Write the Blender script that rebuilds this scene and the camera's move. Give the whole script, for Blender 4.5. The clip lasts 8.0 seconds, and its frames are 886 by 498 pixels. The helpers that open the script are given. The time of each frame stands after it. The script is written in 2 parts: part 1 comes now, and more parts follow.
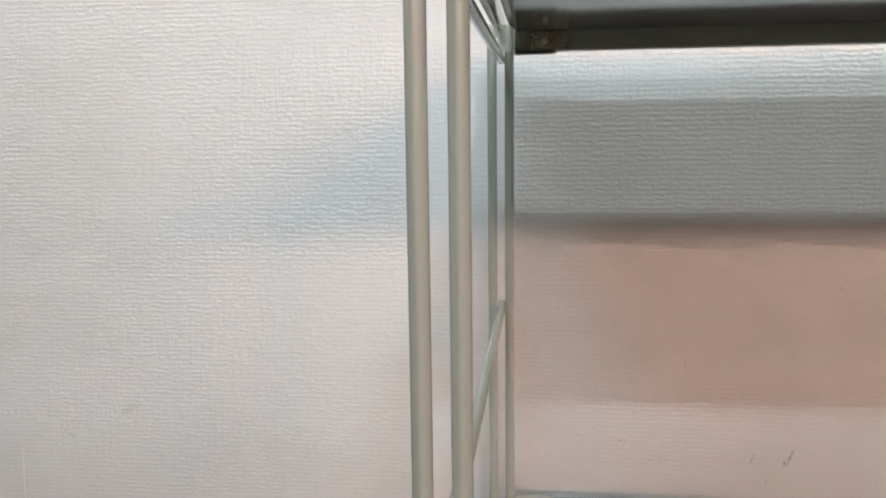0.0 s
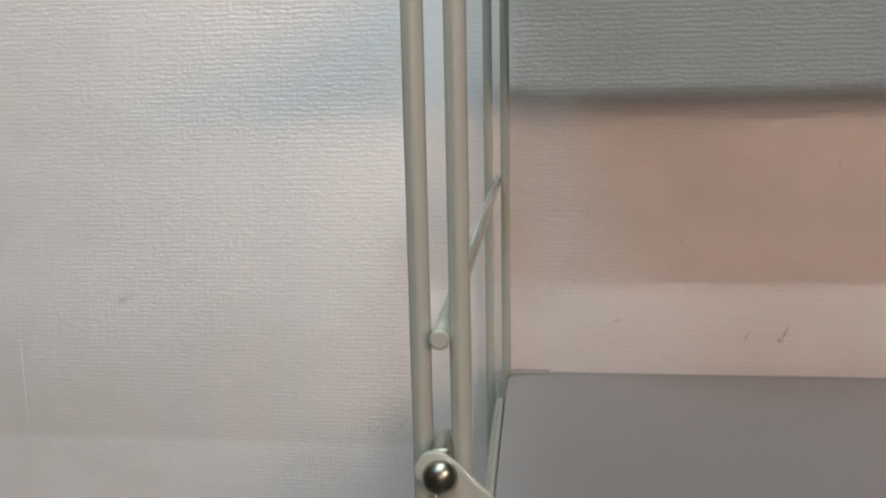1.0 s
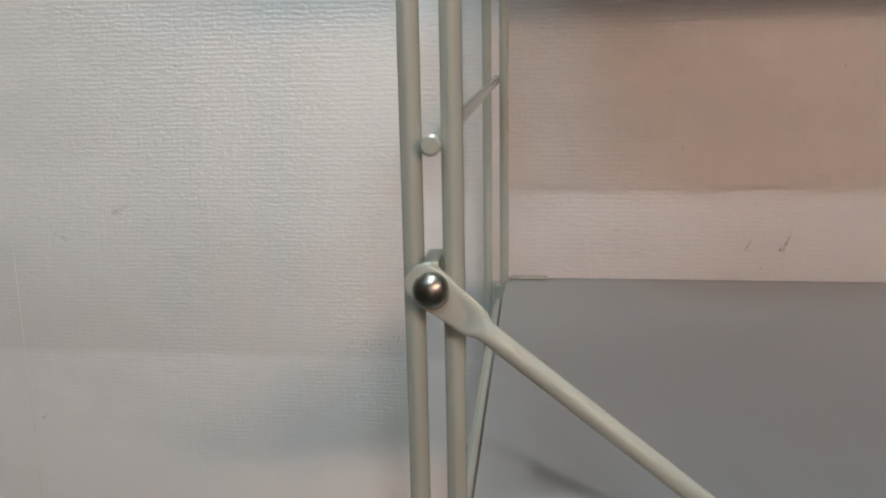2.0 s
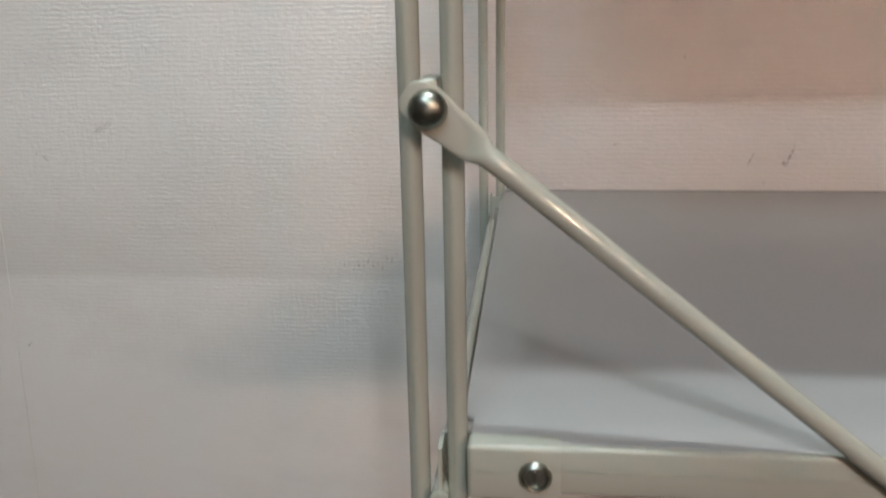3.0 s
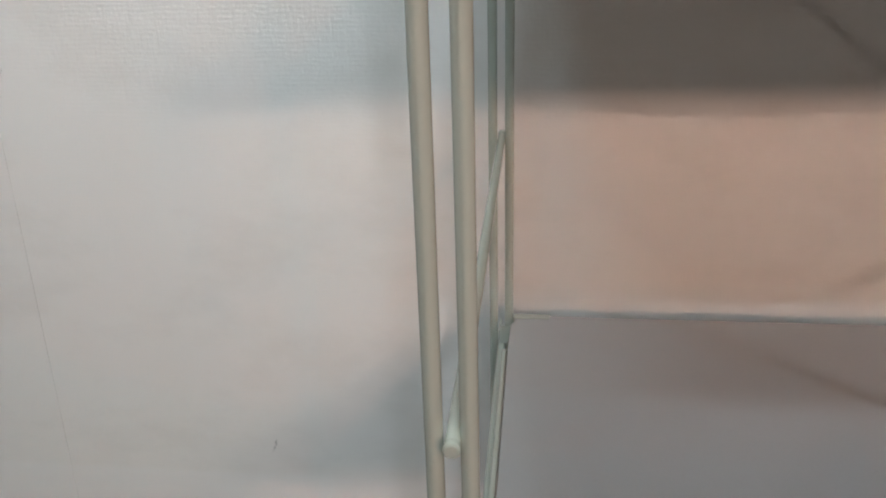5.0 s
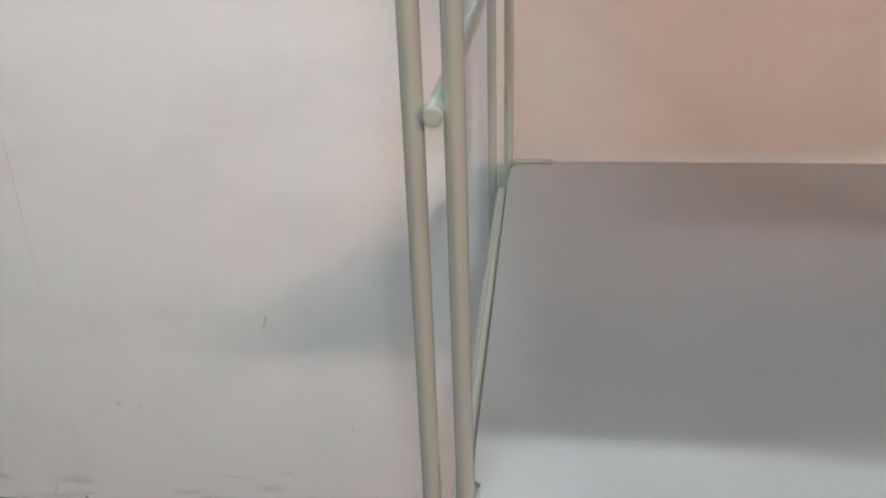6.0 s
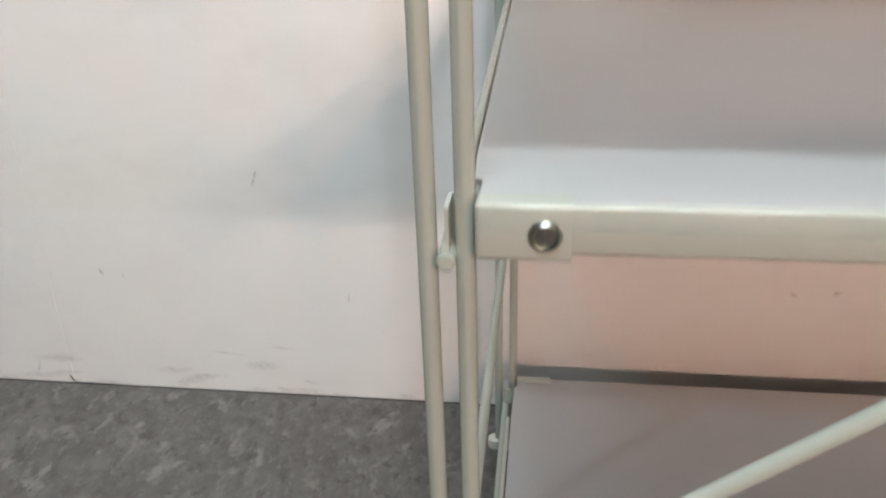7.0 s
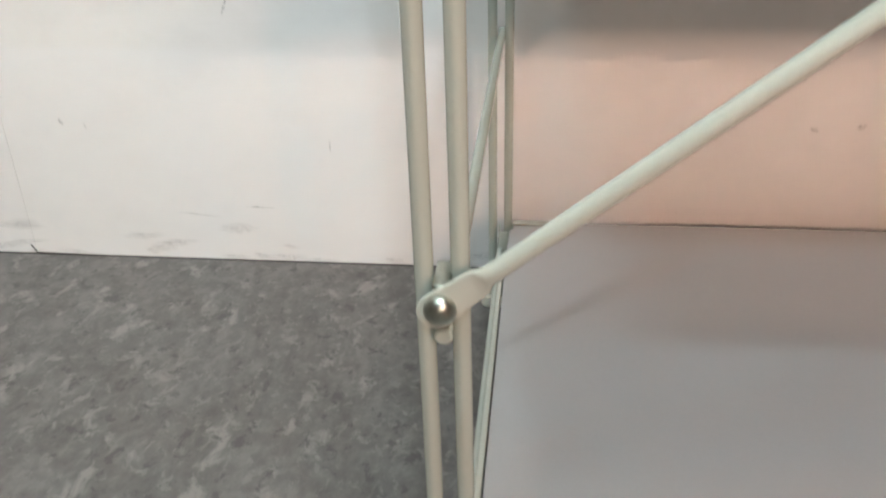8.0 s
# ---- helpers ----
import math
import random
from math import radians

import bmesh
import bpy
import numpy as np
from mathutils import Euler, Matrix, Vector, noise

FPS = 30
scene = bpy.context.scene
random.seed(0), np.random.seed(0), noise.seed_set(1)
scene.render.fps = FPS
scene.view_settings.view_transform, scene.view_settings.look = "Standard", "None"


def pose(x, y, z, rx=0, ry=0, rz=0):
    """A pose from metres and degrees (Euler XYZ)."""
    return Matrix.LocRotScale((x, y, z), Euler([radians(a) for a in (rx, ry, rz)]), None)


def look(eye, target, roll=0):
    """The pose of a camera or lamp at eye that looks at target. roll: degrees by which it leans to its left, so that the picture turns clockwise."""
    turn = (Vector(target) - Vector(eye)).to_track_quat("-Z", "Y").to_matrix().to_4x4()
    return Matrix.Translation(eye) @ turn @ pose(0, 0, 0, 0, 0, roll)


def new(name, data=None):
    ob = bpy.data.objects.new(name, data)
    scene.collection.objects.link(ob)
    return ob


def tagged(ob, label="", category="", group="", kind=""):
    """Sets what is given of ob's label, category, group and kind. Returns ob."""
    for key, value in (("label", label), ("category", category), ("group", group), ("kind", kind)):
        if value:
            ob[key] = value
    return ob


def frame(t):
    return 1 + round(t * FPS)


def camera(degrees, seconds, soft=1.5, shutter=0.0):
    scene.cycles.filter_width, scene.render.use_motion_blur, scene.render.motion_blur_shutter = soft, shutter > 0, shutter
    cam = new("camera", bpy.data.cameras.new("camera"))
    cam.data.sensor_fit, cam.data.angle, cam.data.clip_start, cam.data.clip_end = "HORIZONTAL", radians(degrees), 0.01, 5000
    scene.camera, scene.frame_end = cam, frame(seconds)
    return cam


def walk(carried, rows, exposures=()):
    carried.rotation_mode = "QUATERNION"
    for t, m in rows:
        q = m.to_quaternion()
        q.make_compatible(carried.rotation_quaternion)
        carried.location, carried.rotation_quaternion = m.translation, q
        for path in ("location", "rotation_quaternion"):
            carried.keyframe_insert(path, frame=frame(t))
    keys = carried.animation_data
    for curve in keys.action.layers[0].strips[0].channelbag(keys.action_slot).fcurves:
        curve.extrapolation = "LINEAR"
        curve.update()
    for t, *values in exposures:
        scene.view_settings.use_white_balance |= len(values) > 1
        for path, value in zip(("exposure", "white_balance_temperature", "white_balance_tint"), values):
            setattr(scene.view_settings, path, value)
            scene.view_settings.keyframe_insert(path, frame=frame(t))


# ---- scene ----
# ---------------------------------------------------------------- camera
cam = camera(55.85, 8.0, soft=2.0, shutter=0.3)
PATH = [
    (0, 0.0316, -0.2538, 1.1048, 81.840, 0.744, 6.743),
    (0.5, 0.0319, -0.2532, 1.0801, 79.870, 1.006, 6.544),
    (1, 0.0314, -0.2579, 1.0502, 78.083, 1.229, 6.348),
    (1.5, 0.0297, -0.2589, 1.0251, 76.447, 1.158, 6.366),
    (1.7, 0.0321, -0.2602, 1.0129, 76.222, 1.103, 6.450),
    (2.0, 0.0336, -0.2594, 0.9994, 75.828, 1.067, 6.454),
    (2.4, 0.0329, -0.2555, 0.9851, 75.145, 1.072, 6.297),
    (2.8, 0.0310, -0.2522, 0.9666, 74.204, 1.086, 6.050),
    (3, 0.0304, -0.2522, 0.9527, 73.608, 1.077, 5.928),
    (3.3, 0.0324, -0.2544, 0.9312, 72.588, 1.042, 5.687),
    (3.5, 0.0330, -0.2559, 0.9149, 71.860, 1.004, 5.637),
    (4, 0.0328, -0.2548, 0.8778, 70.061, 0.803, 5.972),
    (4.5, 0.0324, -0.2524, 0.8354, 68.281, 1.261, 6.194),
    (4.7, 0.0312, -0.2495, 0.8176, 67.294, 1.469, 6.234),
    (5.0, 0.0295, -0.2469, 0.7901, 66.195, 1.690, 6.293),
    (5.4, 0.0310, -0.2464, 0.7483, 65.275, 1.835, 6.295),
    (5.8, 0.0333, -0.2469, 0.7027, 64.510, 1.900, 6.385),
    (6, 0.0337, -0.2465, 0.6795, 64.012, 1.935, 6.530),
    (6.3, 0.0336, -0.2441, 0.6431, 63.127, 1.943, 6.725),
    (6.5, 0.0348, -0.2424, 0.6220, 62.523, 1.847, 6.743),
    (6.8, 0.0337, -0.2426, 0.5876, 61.902, 1.750, 6.875),
    (7, 0.0329, -0.2443, 0.5627, 61.481, 1.799, 6.965),
    (7.3, 0.0321, -0.2483, 0.5220, 60.936, 1.649, 7.170),
    (7.5, 0.0325, -0.2465, 0.4892, 60.829, 1.661, 7.114),
    (8, 0.0336, -0.2488, 0.4210, 60.183, 1.776, 6.544),
]
EXPOSURES = [(0.0, -0.93, 6570, 13), (1.5, -1.20, 6590, 11.5), (3.5, -1.05, 6530, 9.5), (4.0, -0.69, 6400, 8.5), (4.5, -0.62, 6320, 8.5), (6.5, -0.20, 6320, 9.5), (8.0, 0.43, 6380, 7)]
walk(cam, [(t, pose(*p)) for t, *p in PATH], EXPOSURES)

# ---------------------------------------------------------------- light
world = bpy.data.worlds.new("world")
scene.world = world
world.use_nodes = True
world.node_tree.nodes["Background"].inputs[0].default_value = (1.0, 0.9, 0.8, 1)
world.node_tree.nodes["Background"].inputs[1].default_value = 0.02

WARM = (1.0, 0.63, 0.48)
COOL = (0.73, 0.90, 1.0)
NEUTRAL = (0.82, 0.92, 1.0)


def area_lamp(x, y, watts, color, sx, sy, z=2.70, target=None, spread=180):
    """An area lamp out of view, for ceiling lamps and the added ones."""
    data = bpy.data.lights.new("area_lamp", "AREA")
    data.shape, data.size, data.size_y, data.energy, data.color = "RECTANGLE", sx, sy, watts, color
    data.spread = radians(spread)
    ob = new("area_lamp", data)
    ob.matrix_world = look((x, y, z), target if target else (x, y + 0.001, 0))
    return ob


def spot(x, y, watts, color, target, degrees, radius=0.06, z=2.66):
    """A small display spotlight at the ceiling, out of view."""
    data = bpy.data.lights.new("display_spot", "SPOT")
    data.energy, data.color, data.shadow_soft_size = watts, color, radius
    data.spot_size, data.spot_blend = radians(degrees), 1.0
    ob = new("display_spot", data)
    ob.matrix_world = look((x, y, z), target)
    return ob


spot(2.15, -4.9, 440, WARM, (0.78, 0.4, 1.08), 31, 0.11)
area_lamp(3.0, -4.5, 8.8, WARM, 0.50, 0.10, z=2.66, target=(0.4, 0.4, 1.5), spread=42)
area_lamp(3.95, -4.5, 2.4, WARM, 0.60, 0.12, z=2.66, target=(0.4, 0.4, 1.5), spread=42)
area_lamp(0.52, -2.35, 6.0, NEUTRAL, 0.07, 0.05, z=2.66, target=(0.2, 0.4, 1.3), spread=68)
area_lamp(-0.45, -1.45, 6.3, COOL, 0.85, 0.05, z=2.66, target=(-0.15, 0.4, 1.4), spread=70)
area_lamp(0.1, -0.27, 34, (0.84, 0.95, 0.95), 0.60, 0.06, z=2.66)
# far lamp added as fill for the wall under and behind the shelves
area_lamp(1.2, -10.6, 42, (1.0, 0.72, 0.58), 3.0, 0.4, z=2.66, target=(0.3, 0.4, 0.6))
# small lamp added across the room, chest high, for torch glints in posts
area_lamp(0.25, -6.0, 17, (1.0, 0.84, 0.74), 0.13, 0.10, z=1.22, target=(0, 0, 0.9))


# ---------------------------------------------------------------- materials
class Nodes:
    """A node material under construction."""

    def __init__(self, name):
        self.mat = bpy.data.materials.new(name)
        self.mat.use_nodes = True
        self.tree = self.mat.node_tree
        self.bsdf = self.tree.nodes["Principled BSDF"]
        self.coords = self.tree.nodes.new("ShaderNodeTexCoord")

    def link(self, a, b):
        self.tree.links.new(a, b)

    def mapped(self, scale, space="Object"):
        m = self.tree.nodes.new("ShaderNodeMapping")
        m.inputs["Scale"].default_value = scale
        self.link(self.coords.outputs[space], m.inputs["Vector"])
        return m.outputs[0]

    def noise(self, scale, detail=3.0, rough=0.55, size=1.0, twist=0.0):
        n = self.tree.nodes.new("ShaderNodeTexNoise")
        n.inputs["Scale"].default_value = size
        n.inputs["Detail"].default_value = detail
        n.inputs["Distortion"].default_value = twist
        n.inputs["Roughness"].default_value = rough
        self.link(self.mapped(scale), n.inputs["Vector"])
        return n.outputs["Fac"]

    def bands(self, pitch, distortion, detail_scale):
        """Level ribs of that pitch in metres along z, bent a little."""
        w = self.tree.nodes.new("ShaderNodeTexWave")
        w.bands_direction = "Z"
        w.inputs["Scale"].default_value = 0.314 / pitch
        w.inputs["Distortion"].default_value = distortion
        w.inputs["Detail"].default_value = 2.0
        w.inputs["Detail Scale"].default_value = detail_scale
        self.link(self.coords.outputs["Object"], w.inputs["Vector"])
        return w.outputs["Fac"]

    def ramp(self, fac, stops):
        r = self.tree.nodes.new("ShaderNodeValToRGB")
        e = r.color_ramp.elements
        while len(e) < len(stops):
            e.new(0.5)
        for k, (pos, c) in enumerate(stops):
            e[k].position = pos
            e[k].color = (c, c, c, 1) if isinstance(c, float) else (*c, 1)
        self.link(fac, r.inputs[0])
        return r.outputs[0]

    def mix(self, fac, a, b, mode="MIX"):
        m = self.tree.nodes.new("ShaderNodeMix")
        m.data_type, m.blend_type = "RGBA", mode
        for sock, v in ((m.inputs[0], fac), (m.inputs[6], a), (m.inputs[7], b)):
            if isinstance(v, (int, float)):
                sock.default_value = v
            elif isinstance(v, tuple):
                sock.default_value = (*v, 1)
            else:
                self.link(v, sock)
        return m.outputs[2]

    def sums(self, *terms):
        """The sum of (socket, factor) terms."""
        out = None
        for sock, k in terms:
            m = self.tree.nodes.new("ShaderNodeMath")
            m.operation = "MULTIPLY_ADD"
            self.link(sock, m.inputs[0])
            m.inputs[1].default_value = k
            if out is None:
                m.inputs[2].default_value = 0.0
            else:
                self.link(out, m.inputs[2])
            out = m.outputs[0]
        return out

    def bump(self, height, distance, strength=1.0, by=None):
        b = self.tree.nodes.new("ShaderNodeBump")
        b.inputs["Distance"].default_value = distance
        b.inputs["Strength"].default_value = strength
        self.link(height, b.inputs["Height"])
        if by is not None:
            self.link(by, b.inputs["Strength"])
        self.link(b.outputs[0], self.bsdf.inputs["Normal"])

    def set(self, **values):
        for k, v in values.items():
            sock = self.bsdf.inputs[k.replace("_", " ")]
            if isinstance(v, tuple):
                sock.default_value = (*v, 1)
            elif isinstance(v, (int, float)):
                sock.default_value = v
            else:
                self.link(v, sock)
        return self


def wallpaper():
    n = Nodes("ribbed white wallpaper")
    ribs = n.noise((95, 1, 470), 2.0, 0.5)
    rows = n.bands(0.0040, 3.2, 1.1)
    weave = n.noise((260, 1, 420), 2.0, 0.6)
    cross = n.noise((330, 1, 60), 1.0, 0.5)
    patches = n.ramp(n.noise((3.0, 1, 5.0), 3.0), [(0.42, 0.0), (0.62, 1.0)])
    stain = n.ramp(n.noise((5.0, 1, 9.0), 5.0, 0.65), [(0.45, (0.80, 0.785, 0.76)), (0.75, (0.72, 0.70, 0.67))])
    tint = n.mix(n.ramp(n.noise((2.2, 1, 1.3), 1.0), [(0.35, 0.0), (0.65, 1.0)]), (0.985, 0.995, 1.0), (1.0, 0.985, 0.965))
    # the lower part of the paper has been rubbed smoother
    axes = n.tree.nodes.new("ShaderNodeSeparateXYZ")
    n.link(n.coords.outputs["Object"], axes.inputs[0])
    worn = n.ramp(n.sums((axes.outputs["Z"], 1.0), (patches, 0.06)), [(0.55, 0.13), (0.80, 0.50), (1.02, 0.62)])
    # level darker band and lighter foot strip: shadow edges painted into the colour
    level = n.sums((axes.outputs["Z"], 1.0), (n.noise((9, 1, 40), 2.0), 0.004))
    shade_band = n.ramp(level, [(0.7165, 0.0), (0.7215, 1.0), (0.760, 0.8), (0.86, 0.0)])
    lit_band = n.ramp(level, [(0.214, 1.0), (0.221, 0.0)])
    banded = n.mix(n.sums((shade_band, 0.5)), n.mix(1.0, stain, tint, "MULTIPLY"), (0.62, 0.60, 0.57))
    n.set(Base_Color=n.mix(n.sums((lit_band, 0.45)), banded, (0.83, 0.825, 0.815)), Roughness=0.50, Specular_IOR_Level=0.55)
    gate = n.tree.nodes.new("ShaderNodeMath")
    gate.operation = "MULTIPLY"
    n.link(cross, gate.inputs[0])
    n.link(patches, gate.inputs[1])
    n.bump(n.sums((rows, 0.15), (ribs, 0.46), (weave, 0.56), (gate.outputs[0], 0.40)), 0.0014, 0.40, worn)
    return n.mat


def floor_sheet():
    n = Nodes("mottled grey vinyl")
    big = n.noise((17, 12, 1), 4.0, 0.65)
    swirl = n.noise((50, 36, 1), 5.0, 0.62, twist=0.5)
    fine = n.noise((120, 84, 2), 4.0, 0.66, twist=0.3)
    pale = n.ramp(n.noise((44, 32, 5), 4.0, 0.62, twist=0.5), [(0.56, 0.0), (0.66, 0.75)])
    chip = n.ramp(n.noise((90, 66, 15), 4.0, 0.62, twist=0.3), [(0.575, 0.0), (0.65, 0.55)])
    dark = n.ramp(n.noise((70, 50, 9), 4.0, 0.66, twist=0.3), [(0.35, 0.8), (0.43, 0.0)])
    tone = n.sums((big, 0.34), (swirl, 0.36), (fine, 0.30))
    base = n.ramp(tone, [(0.40, (0.088, 0.080, 0.072)), (0.50, (0.118, 0.108, 0.099)), (0.60, (0.158, 0.146, 0.133))])
    col = n.mix(pale, base, (0.240, 0.224, 0.202))
    col = n.mix(chip, col, (0.195, 0.183, 0.165))
    col = n.mix(dark, col, (0.066, 0.060, 0.055))
    n.set(Base_Color=col, Roughness=0.5)
    n.bump(n.sums((swirl, 1.0), (fine, 0.4)), 0.0006, 0.3)
    return n.mat


def plain(name, color, rough, metal=0.0, wear=0.06, grain=300.0, relief=0.0, coat=0.0, vary=0.012):
    n = Nodes(name)
    v = n.sums((n.noise((14, 14, 14), 4.0), 0.6), (n.noise((grain, grain, grain), 2.0), 0.4))
    lo = tuple(c * (1 - wear) for c in color)
    hi = tuple(min(c * (1 + wear), 1.0) for c in color)
    n.set(Base_Color=n.ramp(v, [(0.35, lo), (0.65, hi)]), Metallic=metal, Coat_Weight=coat, Coat_Roughness=0.035,
          Roughness=n.ramp(v, [(0.3, max(rough - vary, 0.02)), (0.7, rough + vary)]))
    if relief:
        n.bump(n.noise((grain, grain, grain), 2.0), relief, 0.4)
    return n.mat


WALLPAPER = wallpaper()
VINYL = floor_sheet()
ROOM_PAINT = plain("warm room paint", (0.50, 0.44, 0.39), 0.7)
CEILING_PAINT = plain("ceiling paint", (0.72, 0.70, 0.67), 0.8)
ROD_PAINT = plain("greenish cream enamel", (0.425, 0.45, 0.385), 0.25, wear=0.015, coat=0.8)
SHELF_PAINT = plain("pale grey enamel", (0.44, 0.44, 0.435), 0.10, wear=0.02, grain=500.0, relief=0.00003, coat=0.3)
BEAM_PAINT = plain("cream enamel", (0.48, 0.495, 0.425), 0.22, wear=0.015, coat=0.8)
STEEL = plain("dark nickel steel", (0.40, 0.415, 0.36), 0.29, metal=1.0, wear=0.2, grain=700.0)
SHADED_STEEL = plain("steel darkened for recess shade", (0.27, 0.275, 0.245), 0.48, metal=1.0, wear=0.2, grain=700.0)
ZINC = plain("blackened zinc plate", (0.80, 0.79, 0.64), 0.13, metal=1.0, wear=0.35, grain=420.0, relief=0.0022)
BRASS = plain("brass bolt end", (0.90, 0.86, 0.56), 0.45, metal=0.35)
UNDER_SHADE = plain("dark grey for underside shade", (0.13, 0.125, 0.115), 0.10, wear=0.05, grain=300.0)
PLASTIC = plain("cream plastic", (0.72, 0.70, 0.60), 0.4, wear=0.04)
GRIME_SHADE = plain("dark grime and joint shade", (0.06, 0.055, 0.05), 0.8)


def smudge(name, color, density):
    """A worn mark, dense at its heart and broken towards its rim."""
    n = Nodes(name)
    n.set(Base_Color=color, Roughness=0.8)
    g = n.tree.nodes.new("ShaderNodeTexGradient")
    g.gradient_type = "SPHERICAL"
    m = n.tree.nodes.new("ShaderNodeMapping")
    m.vector_type = "POINT"
    m.inputs["Location"].default_value = (-1, 0, -1)
    m.inputs["Scale"].default_value = (2, 0, 2)
    n.link(n.coords.outputs["Generated"], m.inputs["Vector"])
    n.link(m.outputs[0], g.inputs["Vector"])
    ragged = n.ramp(n.noise((420, 420, 260), 3.0, 0.7), [(0.40, 0.0), (0.62, 1.0)])
    alpha = n.tree.nodes.new("ShaderNodeMath")
    alpha.operation = "MULTIPLY"
    n.link(n.ramp(g.outputs["Fac"], [(0.0, 0.0), (0.6, density)]), alpha.inputs[0])
    n.link(ragged, alpha.inputs[1])
    n.link(alpha.outputs[0], n.bsdf.inputs["Alpha"])
    return n.mat


SMUDGE_DARK = smudge("dark scuff", (0.10, 0.09, 0.08), 0.5)
DIRT = smudge("grey dirt", (0.38, 0.35, 0.31), 0.20)
SMUDGE_SOFT = smudge("faint scuff", (0.30, 0.27, 0.24), 0.3)


# ---------------------------------------------------------------- mesh helpers
def part(name, bm, material, parent=None, label="", smooth=True):
    me = bpy.data.meshes.new(name)
    bm.normal_update()
    if smooth:
        for f in bm.faces:
            f.smooth = True
        for e in bm.edges:
            if len(e.link_faces) == 2 and e.calc_face_angle() > radians(40):
                e.smooth = False
    bm.to_mesh(me)
    bm.free()
    me.materials.append(material)
    ob = new(name, me)
    ob.parent = parent
    if label:
        tagged(ob, label=label)
    return ob


def block(x0, y0, z0, x1, y1, z1, bevel=0.0, segments=3, bm=None):
    bm = bm or bmesh.new()
    m = Matrix.Translation(((x0 + x1) / 2, (y0 + y1) / 2, (z0 + z1) / 2)) @ Matrix.Diagonal((x1 - x0, y1 - y0, z1 - z0, 1))
    verts = bmesh.ops.create_cube(bm, size=1, matrix=m)["verts"]
    if bevel:
        edges = list({e for v in verts for e in v.link_edges})
        bmesh.ops.bevel(bm, geom=edges, offset=bevel, segments=segments, profile=0.5, affect="EDGES")
    return bm


def turned(profile, m, segments=24, bm=None):
    """A solid of revolution: profile of (radius, height) along the z axis of the pose m."""
    bm = bm or bmesh.new()
    rings = []
    for r, h in profile:
        rings.append([bm.verts.new(m @ Vector((r * math.cos(a), r * math.sin(a), h)))
                      for a in (2 * math.pi * k / segments for k in range(segments))])
    for a, b in zip(rings, rings[1:]):
        for k in range(segments):
            bm.faces.new((a[k], a[(k + 1) % segments], b[(k + 1) % segments], b[k]))
    bm.faces.new(rings[0][::-1])
    bm.faces.new(rings[-1])
    bmesh.ops.recalc_face_normals(bm, faces=bm.faces)
    return bm


def along(a, b):
    """The pose at a whose z axis runs to b, and the distance."""
    a, b = Vector(a), Vector(b)
    d = b - a
    return Matrix.Translation(a) @ d.to_track_quat("Z", "Y").to_matrix().to_4x4(), d.length


def bar(a, b, r, end=0.0006, bm=None, segments=24):
    m, n = along(a, b)
    return turned([(r - end, 0), (r, end), (r, n - end), (r - end, n)], m, segments, bm)


# ---------------------------------------------------------------- the room
WALL_Y = 0.447
ROOM = (-3.2, 4.6, -12.2)
FLOOR = -0.001


def setting(ob, label, category):
    return tagged(ob, label, category, kind="structure")


def strip(left, right, top, y0, y1):
    """A sheet of wallpaper; left and right give its edges as x by height, its foot a hair above the floor."""
    bm = bmesh.new()
    heights = (FLOOR + 0.0012, 0.74, 0.83, top)
    loop = [(left(z), z) for z in heights] + [(right(z), z) for z in reversed(heights)]
    near = [bm.verts.new((x, y0, z)) for x, z in loop]
    far = [bm.verts.new((x, y1, z)) for x, z in loop]
    n = len(loop)
    for k in range(3):
        bm.faces.new((near[k], near[k + 1], near[n - 2 - k], near[n - 1 - k]))
    for k in range(n):
        bm.faces.new((near[k], far[k], far[(k + 1) % n], near[(k + 1) % n]))
    bmesh.ops.recalc_face_normals(bm, faces=bm.faces)
    return bm


def seam(z, side):
    """The joint between two sheets: leans a little, and gapes towards the floor."""
    return -0.4825 + 0.0355 * z + side * (0.0003 if z < 0.8 else 0.0)


wall = setting(part("wall_north", block(ROOM[0], WALL_Y + 0.001, FLOOR, ROOM[1], WALL_Y + 0.12, 2.75), GRIME_SHADE, smooth=False),
               "white wallpapered wall with scuffs, behind the shelving unit", "wall")
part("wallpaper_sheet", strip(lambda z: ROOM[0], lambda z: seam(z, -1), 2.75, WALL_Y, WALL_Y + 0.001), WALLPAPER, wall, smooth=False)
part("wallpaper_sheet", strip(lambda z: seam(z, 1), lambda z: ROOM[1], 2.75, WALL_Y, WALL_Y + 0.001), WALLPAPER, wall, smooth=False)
setting(part("floor", block(ROOM[0], ROOM[2], -0.1, ROOM[1], WALL_Y + 0.12, FLOOR), VINYL, smooth=False), "mottled grey vinyl floor with pale flecks", "floor")
setting(part("ceiling", block(ROOM[0], ROOM[2], 2.75, ROOM[1], WALL_Y + 0.12, 2.85), CEILING_PAINT, smooth=False), "plain pale ceiling", "ceiling")
setting(part("wall_west", block(ROOM[0] - 0.1, ROOM[2], FLOOR, ROOM[0], WALL_Y + 0.12, 2.75), ROOM_PAINT, smooth=False), "plain warm painted wall", "wall")
setting(part("wall_east", block(ROOM[1], ROOM[2], FLOOR, ROOM[1] + 0.1, WALL_Y + 0.12, 2.75), ROOM_PAINT, smooth=False), "plain warm painted wall", "wall")
setting(part("wall_south", block(ROOM[0], ROOM[2] - 0.1, FLOOR, ROOM[1], ROOM[2], 2.75), ROOM_PAINT, smooth=False), "plain warm painted wall", "wall")


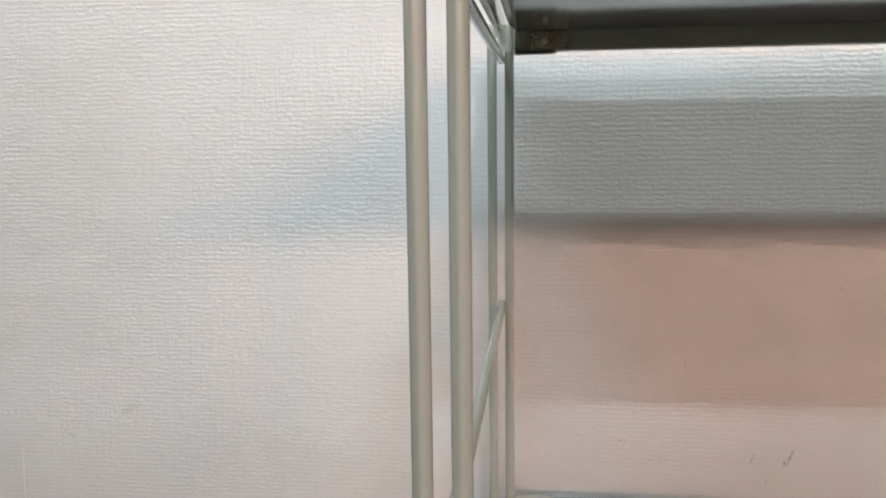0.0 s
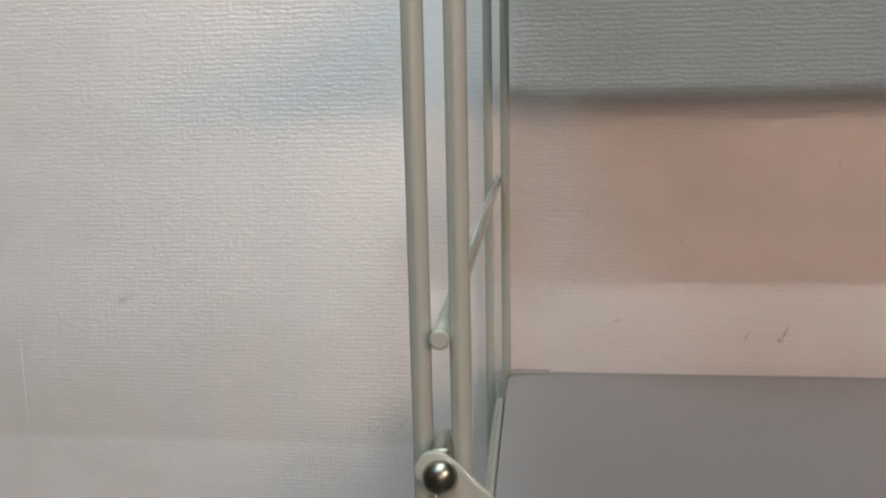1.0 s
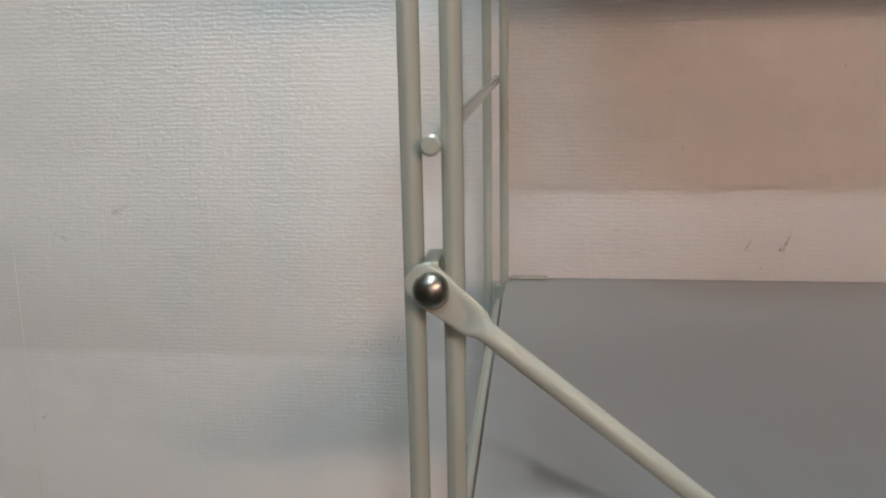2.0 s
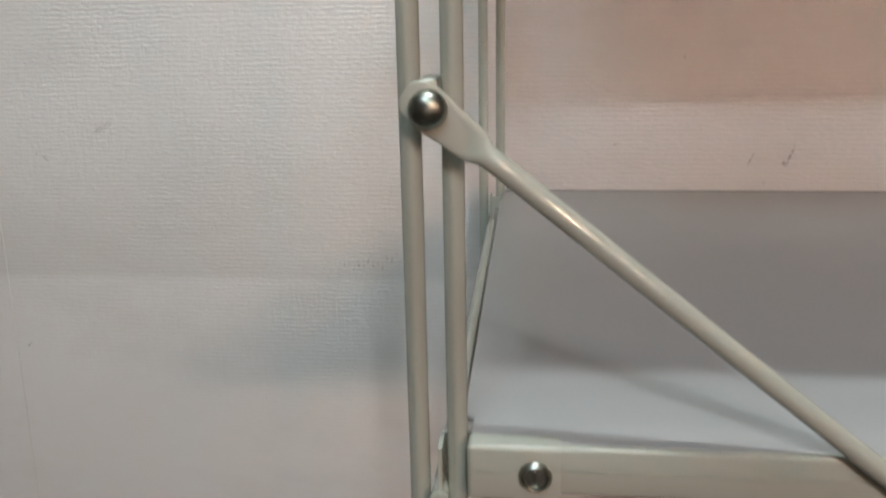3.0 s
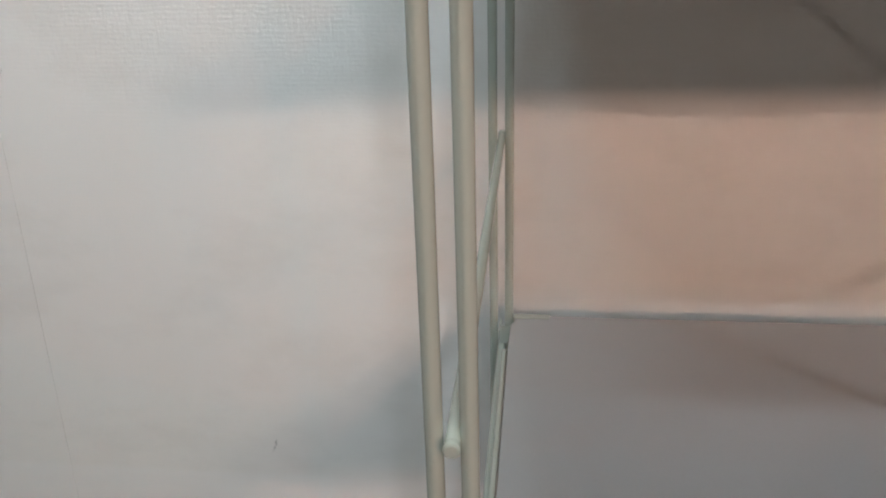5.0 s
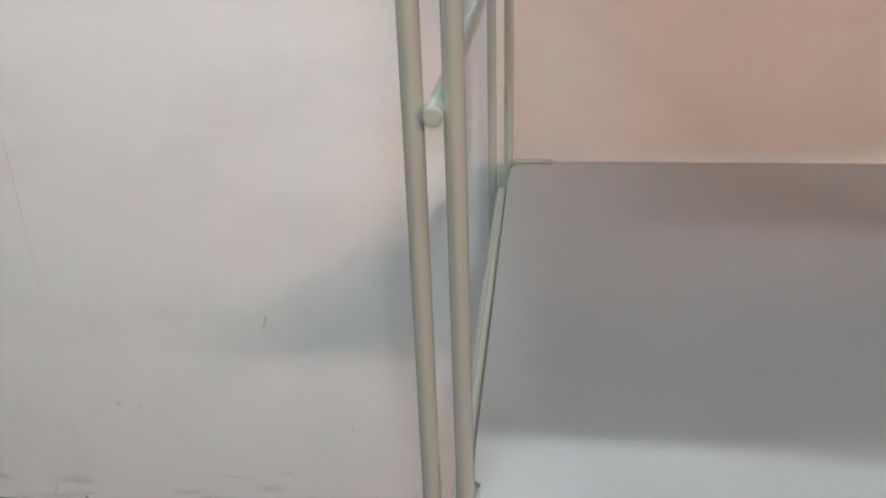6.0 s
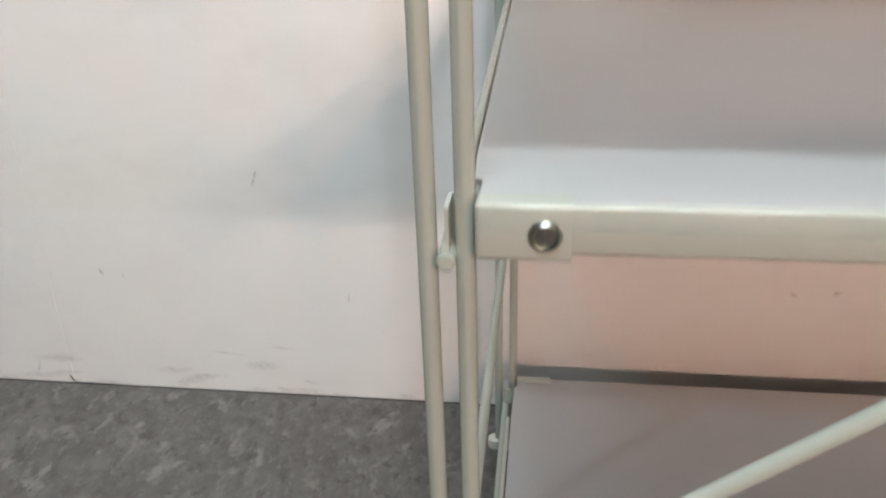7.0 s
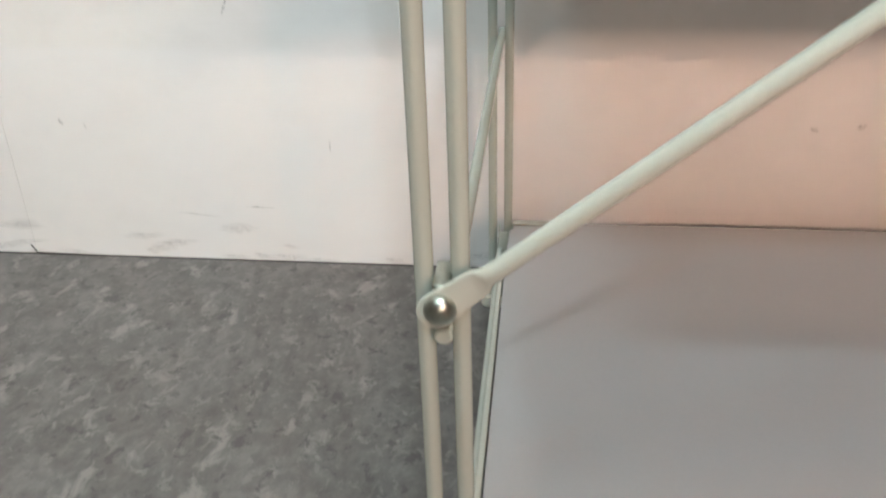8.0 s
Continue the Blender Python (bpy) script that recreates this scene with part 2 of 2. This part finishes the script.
# marks on the wallpaper: middle x and z, length, width, lean in degrees from upright
def scuff(x, z, long, wide, lean, material, seed, name="scuff_mark"):
    rng = random.Random(seed)
    bm = bmesh.new()
    n = 9
    left, right = [], []
    for k in range(n):
        u = k / (n - 1) * 2 - 1
        w = wide / 2 * math.sqrt(max(1 - u * u, 0.04)) * rng.uniform(0.7, 1.2)
        off = rng.uniform(-0.2, 0.2) * wide
        left.append(bm.verts.new((off - w, 0, u * long / 2)))
        right.append(bm.verts.new((off + w, 0, u * long / 2)))
    for k in range(n - 1):
        bm.faces.new((left[k], right[k], right[k + 1], left[k + 1]))
    ob = part(name, bm, material, wall, smooth=False)
    ob.matrix_basis = pose(x, WALL_Y - 0.0003, z, 0, lean, 0)
    return ob


for k, (x, z, long, wide, lean, mat) in enumerate([
        (0.240, 0.829, 0.020, 0.0030, 18, SMUDGE_DARK), (0.236, 0.822, 0.006, 0.006, 60, SMUDGE_DARK),
        (0.209, 0.826, 0.019, 0.0026, 22, SMUDGE_SOFT), (0.2205, 0.806, 0.005, 0.002, 0, SMUDGE_SOFT),
        (-0.240, 0.252, 0.022, 0.0032, 22, SMUDGE_SOFT), (-0.2385, 0.258, 0.009, 0.002, 15, SMUDGE_DARK),
        (-0.4176, 0.1458, 0.0045, 0.009, 70, SMUDGE_DARK), (-0.394, 0.141, 0.003, 0.008, 85, SMUDGE_SOFT),
        (-0.236, 0.0594, 0.036, 0.0024, 91, SMUDGE_SOFT), (-0.30, 0.050, 0.05, 0.002, 95, SMUDGE_SOFT),
        (-0.345, 0.853, 0.03, 0.006, 60, SMUDGE_SOFT), (-0.402, 0.827, 0.004, 0.010, 60, SMUDGE_SOFT),
        (-0.41, 0.831, 0.006, 0.0015, 0, SMUDGE_DARK), (0.2735, 0.973, 0.005, 0.0012, 0, SMUDGE_DARK),
        (0.151, 0.9085, 0.005, 0.002, 0, SMUDGE_SOFT), (0.262, 0.147, 0.006, 0.008, 30, SMUDGE_SOFT),
        (0.219, 0.704, 0.008, 0.0014, 0, SMUDGE_DARK), (-0.4466, 0.646, 0.010, 0.003, 40, SMUDGE_SOFT),
        (-0.16, 0.125, 0.016, 0.002, 0, SMUDGE_SOFT), (0.10, 0.838, 0.010, 0.003, 80, SMUDGE_SOFT),
        (0.30, 0.150, 0.010, 0.006, 70, SMUDGE_SOFT), (-0.52, 0.020, 0.03, 0.003, 20, SMUDGE_SOFT),
]):
    scuff(x, z, long, wide, lean, mat, k)
for k in range(13):
    rng = random.Random(40 + k)
    scuff(-0.139 + 0.0043 * k, 0.731 + rng.uniform(-0.003, 0.004) + (0.006 if k > 9 else 0), rng.uniform(0.004, 0.013), rng.uniform(0.0010, 0.0019),
          rng.uniform(-6, 6), SMUDGE_DARK if rng.random() < 0.6 else SMUDGE_SOFT, 80 + k)
for k in range(22):
    rng = random.Random(300 + k)
    scuff(rng.uniform(-0.60, 0.0), FLOOR + 0.003 + 0.035 * rng.random() ** 2, rng.uniform(0.02, 0.08), rng.uniform(0.004, 0.014),
          90 + rng.uniform(-6, 6), DIRT, 400 + k, "dirt_stain")
# dirty floor joint as a dark bar, its gap shadow put into the colour
part("floor_joint", bar((ROOM[0] + 0.01, WALL_Y - 0.0002, FLOOR + 0.0002), (ROOM[1] - 0.01, WALL_Y - 0.0002, FLOOR + 0.0002), 0.0010, 0.0002, segments=8), GRIME_SHADE, wall, "dark dirty joint along the floor with its gap shadow")
# torn paper edge at the foot of the seam, and the dark joint at the floor
part("torn_edge", bar((-0.4865, WALL_Y - 0.0006, 0.010), (-0.4815, WALL_Y - 0.0006, FLOOR + 0.0007), 0.0007, 0.0003, segments=8), GRIME_SHADE, wall)
part("torn_edge", bar((-0.4815, WALL_Y - 0.0006, FLOOR + 0.0014), (-0.435, WALL_Y - 0.0006, FLOOR + 0.0010), 0.0009, 0.0003, segments=8), GRIME_SHADE, wall)

# ---------------------------------------------------------------- the shelving unit
R = 0.0035           # posts and rungs
HALF = 0.0065        # half the distance between the two posts of a pair
REAR = 0.385         # rear posts
WIDTH = 0.818        # from frame to frame
POST_TOP = 1.181
RUNGS = (0.063, 0.2455, 0.4279, 0.6059, 0.7918, 0.9678, 1.156)
SHELVES = (0.085, 0.4498, 0.8137, 1.178)
BEAM = 0.0178        # height of a shelf's skirt
FRONT, BACK = -0.0080, 0.3828

rack = tagged(new("shelving_unit"), "cream enamelled steel shelving unit with wire side frames against the wall", "shelf")


def foot_shape():
    return [(0.0058, 0.0), (0.0068, 0.001), (0.0070, 0.0080), (0.0064, 0.0105), (0.0045, 0.0112)]


for fx in (0.0, WIDTH):
    for y in (0.0, REAR):
        for side in (-1, 1):
            x = fx + side * HALF
            post = part("post", bar((x, y, FLOOR + 0.008), (x, y, POST_TOP), R, 0.0012, segments=32), ROD_PAINT, rack)
            part("foot_cap", turned(foot_shape(), pose(x + side * 0.0036, y, FLOOR)), PLASTIC, post, "cream plastic foot cap")
    for z in RUNGS:
        rung = part("rung", bar((fx + 0.0006, -0.0075, z), (fx + 0.0006, REAR + 0.0075, z), 0.0031, 0.0003), ROD_PAINT, rack)
        for y, s in ((-0.0085, 1), (REAR + 0.0085, -1)):
            m, _ = along((fx + 0.0006, y, z), (fx + 0.0006, y + s, z))
            part("weld_cap", turned([(0.0026, 0), (0.0034, 0.0008), (0.0034, 0.0032), (0.0030, 0.0040)], m), ROD_PAINT, rung)


def bolt_head(m, parent, label):
    """A low domed steel bolt head with a washer, its face along the z axis of m; slotted recess."""
    head = part("bolt", turned([(0.0056, 0.0), (0.0056, 0.0006), (0.0053, 0.0012), (0.0046, 0.0020), (0.0041, 0.0024), (0.0039, 0.0023), (0.0037, 0.0012), (0.0010, 0.0011)], m, 32), STEEL, parent, label)
    # recess bottom in a darker steel, its shade put into the colour
    part("recess", turned([(0.0036, 0.0006), (0.0036, 0.0013), (0.0030, 0.0014)], m, 6), SHADED_STEEL, head)
    # raised rib that puts the slot's upright glint into the shape
    part("slot_rib", block(-0.0004, -0.0026, 0.0010, 0.0004, 0.0026, 0.0018, 0.0001, 1), STEEL, head).matrix_basis = m
    return head


def panel(z):
    """The pressed steel sheet of a shelf: notched at the corners for the posts, with a short folded rim, open below."""
    xa, xb, xc, ya, yb = 0.0076, 0.0112, 0.0086, FRONT + 0.0026, BACK + 0.0002
    outline = [(xb, ya), (WIDTH - xb, ya), (WIDTH - xb, 0.0105), (WIDTH - xc, 0.0125), (WIDTH - xa, 0.030), (WIDTH - xa, REAR - 0.050), (WIDTH - xc, REAR - 0.0160), (WIDTH - xb, REAR - 0.0140),
               (WIDTH - xb, yb), (xb, yb), (xb, REAR - 0.0140), (xc, REAR - 0.0160), (xa, REAR - 0.050), (xa, 0.030), (xc, 0.0125), (xb, 0.0105)]
    bm = bmesh.new()
    top = [bm.verts.new((x, y, z)) for x, y in outline]
    low = [bm.verts.new((x, y, z - 0.0022)) for x, y in outline]
    bm.faces.new(top)
    for k in range(len(outline)):
        n = (k + 1) % len(outline)
        bm.faces.new((low[k], low[n], top[n], top[k]))
    bm.normal_update()
    bmesh.ops.bevel(bm, geom=[e for e in bm.edges if len(e.link_faces) == 2 and abs(e.verts[0].co.z - e.verts[1].co.z) < 1e-5], offset=0.0008, segments=3, profile=0.5, affect="EDGES")
    bm.normal_update()
    bmesh.ops.solidify(bm, geom=bm.faces[:], thickness=0.0009)
    bmesh.ops.recalc_face_normals(bm, faces=bm.faces)
    return bm


def bracket(z, x0, sx, y0, sy, shelf):
    """The corner bracket of a shelf: wrapped face plate with a bolt, and the hook that sits on the rung between the posts.
    x0, y0: the middle of the pair of posts; sx, sy: the way to the shelf's middle along x, and inwards along y."""
    def box(xa, ya, za, xb, yb, zb, bevel, bm=None):
        xs, ys = sorted((x0 + sx * xa, x0 + sx * xb)), sorted((y0 + sy * ya, y0 + sy * yb))
        return block(xs[0], ys[0], za, xs[1], ys[1], zb, bevel, 3, bm)
    wrap = box(0.0103, -0.0096, z - 0.0199, 0.0411, -0.0012, z + (0.0005 if sy > 0 else 0.0017), 0.0)
    wrap.normal_update()
    gone = [f for f in wrap.faces if f.normal.x * sx > 0.9 or f.normal.y * sy > 0.9]
    bmesh.ops.delete(wrap, geom=gone, context="FACES")
    bmesh.ops.bevel(wrap, geom=[e for e in wrap.edges if len(e.link_faces) == 2], offset=0.0020, segments=4, profile=0.5, affect="EDGES")
    bmesh.ops.recalc_face_normals(wrap, faces=wrap.faces)
    wrap.normal_update()
    if sum(f.normal.y * sy * f.calc_area() for f in wrap.faces) > 0:
        bmesh.ops.reverse_faces(wrap, faces=wrap.faces)
    bmesh.ops.solidify(wrap, geom=wrap.faces[:], thickness=0.0010)
    clip = part("bracket", wrap, BEAM_PAINT, shelf, "cream bracket wrapped round the shelf corner")
    line = [(0.0103, 0.0300), (0.0103, 0.0056), (0.0005, 0.0056), (0.0005, -0.0070)]
    hook = bmesh.new()
    pts = [[hook.verts.new((x0 + sx * u, y0 + sy * v, h)) for u, v in line] for h in (z - 0.0186, z - 0.0026)]
    for k in range(3):
        hook.faces.new((pts[0][k], pts[0][k + 1], pts[1][k + 1], pts[1][k]))
    hook.normal_update()
    bmesh.ops.bevel(hook, geom=[e for e in hook.edges if len(e.link_faces) == 2], offset=0.0014, segments=3, profile=0.5, affect="EDGES")
    bmesh.ops.solidify(hook, geom=hook.faces[:], thickness=0.0013)
    bmesh.ops.recalc_face_normals(hook, faces=hook.faces)
    part("hook", hook, BEAM_PAINT, clip)
    m, _ = along((x0 + sx * 0.0327, y0 - sy * 0.0095, z - 0.0100), (x0 + sx * 0.0327, y0 - sy * 1.0, z - 0.0100))
    bolt_head(m, clip, "slotted dark steel bolt")
    # pressed nut plate behind the beam: rolled rims and a shallow boss round the bolt
    plate, cols = bmesh.new(), []
    for u, v in ((0.0205, -0.0030), (0.0209, -0.0012), (0.0216, -0.0010), (0.0222, -0.0026), (0.0250, -0.0028), (0.0270, -0.0020), (0.0300, -0.0014),
                 (0.0355, -0.0014), (0.0385, -0.0020), (0.0400, -0.0028), (0.0425, -0.0028), (0.0430, -0.0012), (0.0438, -0.0012), (0.0444, -0.0027),
                 (0.0485, -0.0027), (0.0490, -0.0011), (0.0498, -0.0011), (0.0502, -0.0030)):
        cols.append([plate.verts.new((x0 + sx * u, y0 + sy * v, z + h)) for h in (-0.0166, -0.0158, -0.0120, -0.0080, -0.0046, -0.0038)])
    for a, b in zip(cols, cols[1:]):
        for k in range(5):
            plate.faces.new((a[k], b[k], b[k + 1], a[k + 1]))
    plate.normal_update()
    bmesh.ops.solidify(plate, geom=plate.faces[:], thickness=0.0006)
    bmesh.ops.recalc_face_normals(plate, faces=plate.faces)
    part("nut_plate", plate, ZINC, clip, "shiny dark plated nut plate")
    box_end, _ = along((x0 + sx * 0.0327, y0 - sy * 0.0014, z - 0.0100), (x0 + sx * 0.0327, y0 + sy * 1.0, z - 0.0100))
    part("bolt_end", turned([(0.0021, 0), (0.0021, 0.0030), (0.0016, 0.0036)], box_end), BRASS, clip, "brass-coloured bolt end")


for z in SHELVES:
    shelf = part("shelf_board", panel(z), SHELF_PAINT, rack, "glossy pale grey steel shelf board")
    for y0, y1 in ((FRONT, FRONT + 0.0045), (BACK - 0.0045, BACK)):
        part("beam", block(0.0114, y0, z - BEAM, WIDTH - 0.0114, y1, z - 0.0004, 0.0016), BEAM_PAINT, shelf, "cream steel edge beam")
    # sheet added below the board; its dark colour stands in for shade
    part("underside", block(0.0120, FRONT + 0.0056, z - 0.0030, WIDTH - 0.0120, BACK - 0.0056, z - 0.0024, 0.0002, 1), UNDER_SHADE, shelf, "dark glossy sheet under the board, coloured for shade")
    for x0, x1 in ((0.0028, 0.0067), (WIDTH - 0.0067, WIDTH - 0.0028)):
        part("beam", block(x0, 0.0305, z - BEAM + 0.0006, x1, REAR - 0.0560, z - 0.0010, 0.0012), BEAM_PAINT, shelf, "cream steel side beam")
    for x0, sx in ((0.0, 1), (WIDTH, -1)):
        bracket(z, x0, sx, 0.0, 1, shelf)
        bracket(z, x0, sx, BACK + FRONT, -1, shelf)


def brace(x0, y0, z0, x1, y1, z1):
    """A round tie rod with flattened eyes, bolted between the two posts at each end."""
    a, b = Vector((x0, y0, z0)), Vector((x1, y1, z1))
    d = (b - a).normalized()
    side = Vector((-d.z, 0, d.x))
    n = (b - a).length
    bm = bmesh.new()
    # stations along the rod: distance, half width across, half depth
    rows = [(-0.0086, 0.0026, 0.0010), (-0.0078, 0.0042, 0.0011), (-0.0058, 0.0059, 0.0011), (-0.0022, 0.0068, 0.0011), (0.0015, 0.0068, 0.0011), (0.0080, 0.0060, 0.0011),
            (0.0150, 0.0056, 0.0011), (0.0180, 0.0052, 0.0013), (0.0198, 0.0043, 0.0026), (0.0215, 0.0036, 0.0035), (0.0260, 0.0035, 0.0035)]
    stations = rows + [(n - s, w, h) for s, w, h in reversed(rows)]
    rings = []
    for s, w, h in stations:
        mid = a + d * s
        flat = 0.45 if w > 2 * h else 1.0
        rings.append([bm.verts.new(mid + side * (w * math.copysign(abs(math.cos(t)) ** flat, math.cos(t))) + Vector((0, h * math.copysign(abs(math.sin(t)) ** flat, math.sin(t)), 0)))
                      for t in (2 * math.pi * k / 24 for k in range(24))])
    for p, q in zip(rings, rings[1:]):
        for k in range(24):
            bm.faces.new((p[k], p[(k + 1) % 24], q[(k + 1) % 24], q[k]))
    bm.faces.new(rings[0])
    bm.faces.new(rings[-1][::-1])
    bmesh.ops.recalc_face_normals(bm, faces=bm.faces)
    rod = part("brace", bm, BEAM_PAINT, rack, "cream steel cross brace with flattened ends")
    for x, y, z in ((x0, y0, z0), (x1, y1, z1)):
        m, _ = along((x, y - 0.0011, z), (x, y - 1, z))
        dome = [(0.0058 * math.cos(t), 0.0008 + 0.0040 * math.sin(t)) for t in (math.pi / 2 * k / 8 for k in range(8))]
        part("bolt", turned([(0.0058, 0.0)] + dome, m, 32), STEEL, rod, "domed dark steel bolt")
        part("clamp", block(x - 0.0029, y + 0.0008, z - 0.006, x + 0.0029, 0.0060, z + 0.0085, 0.0008), STEEL, rod, "dark steel clamp between the posts")


brace(0.0006, -0.0118, 0.9236, WIDTH - 0.0006, -0.0060, 0.2608)
brace(0.0006, -0.0122, 0.2610, WIDTH - 0.0006, -0.0190, 0.9360)
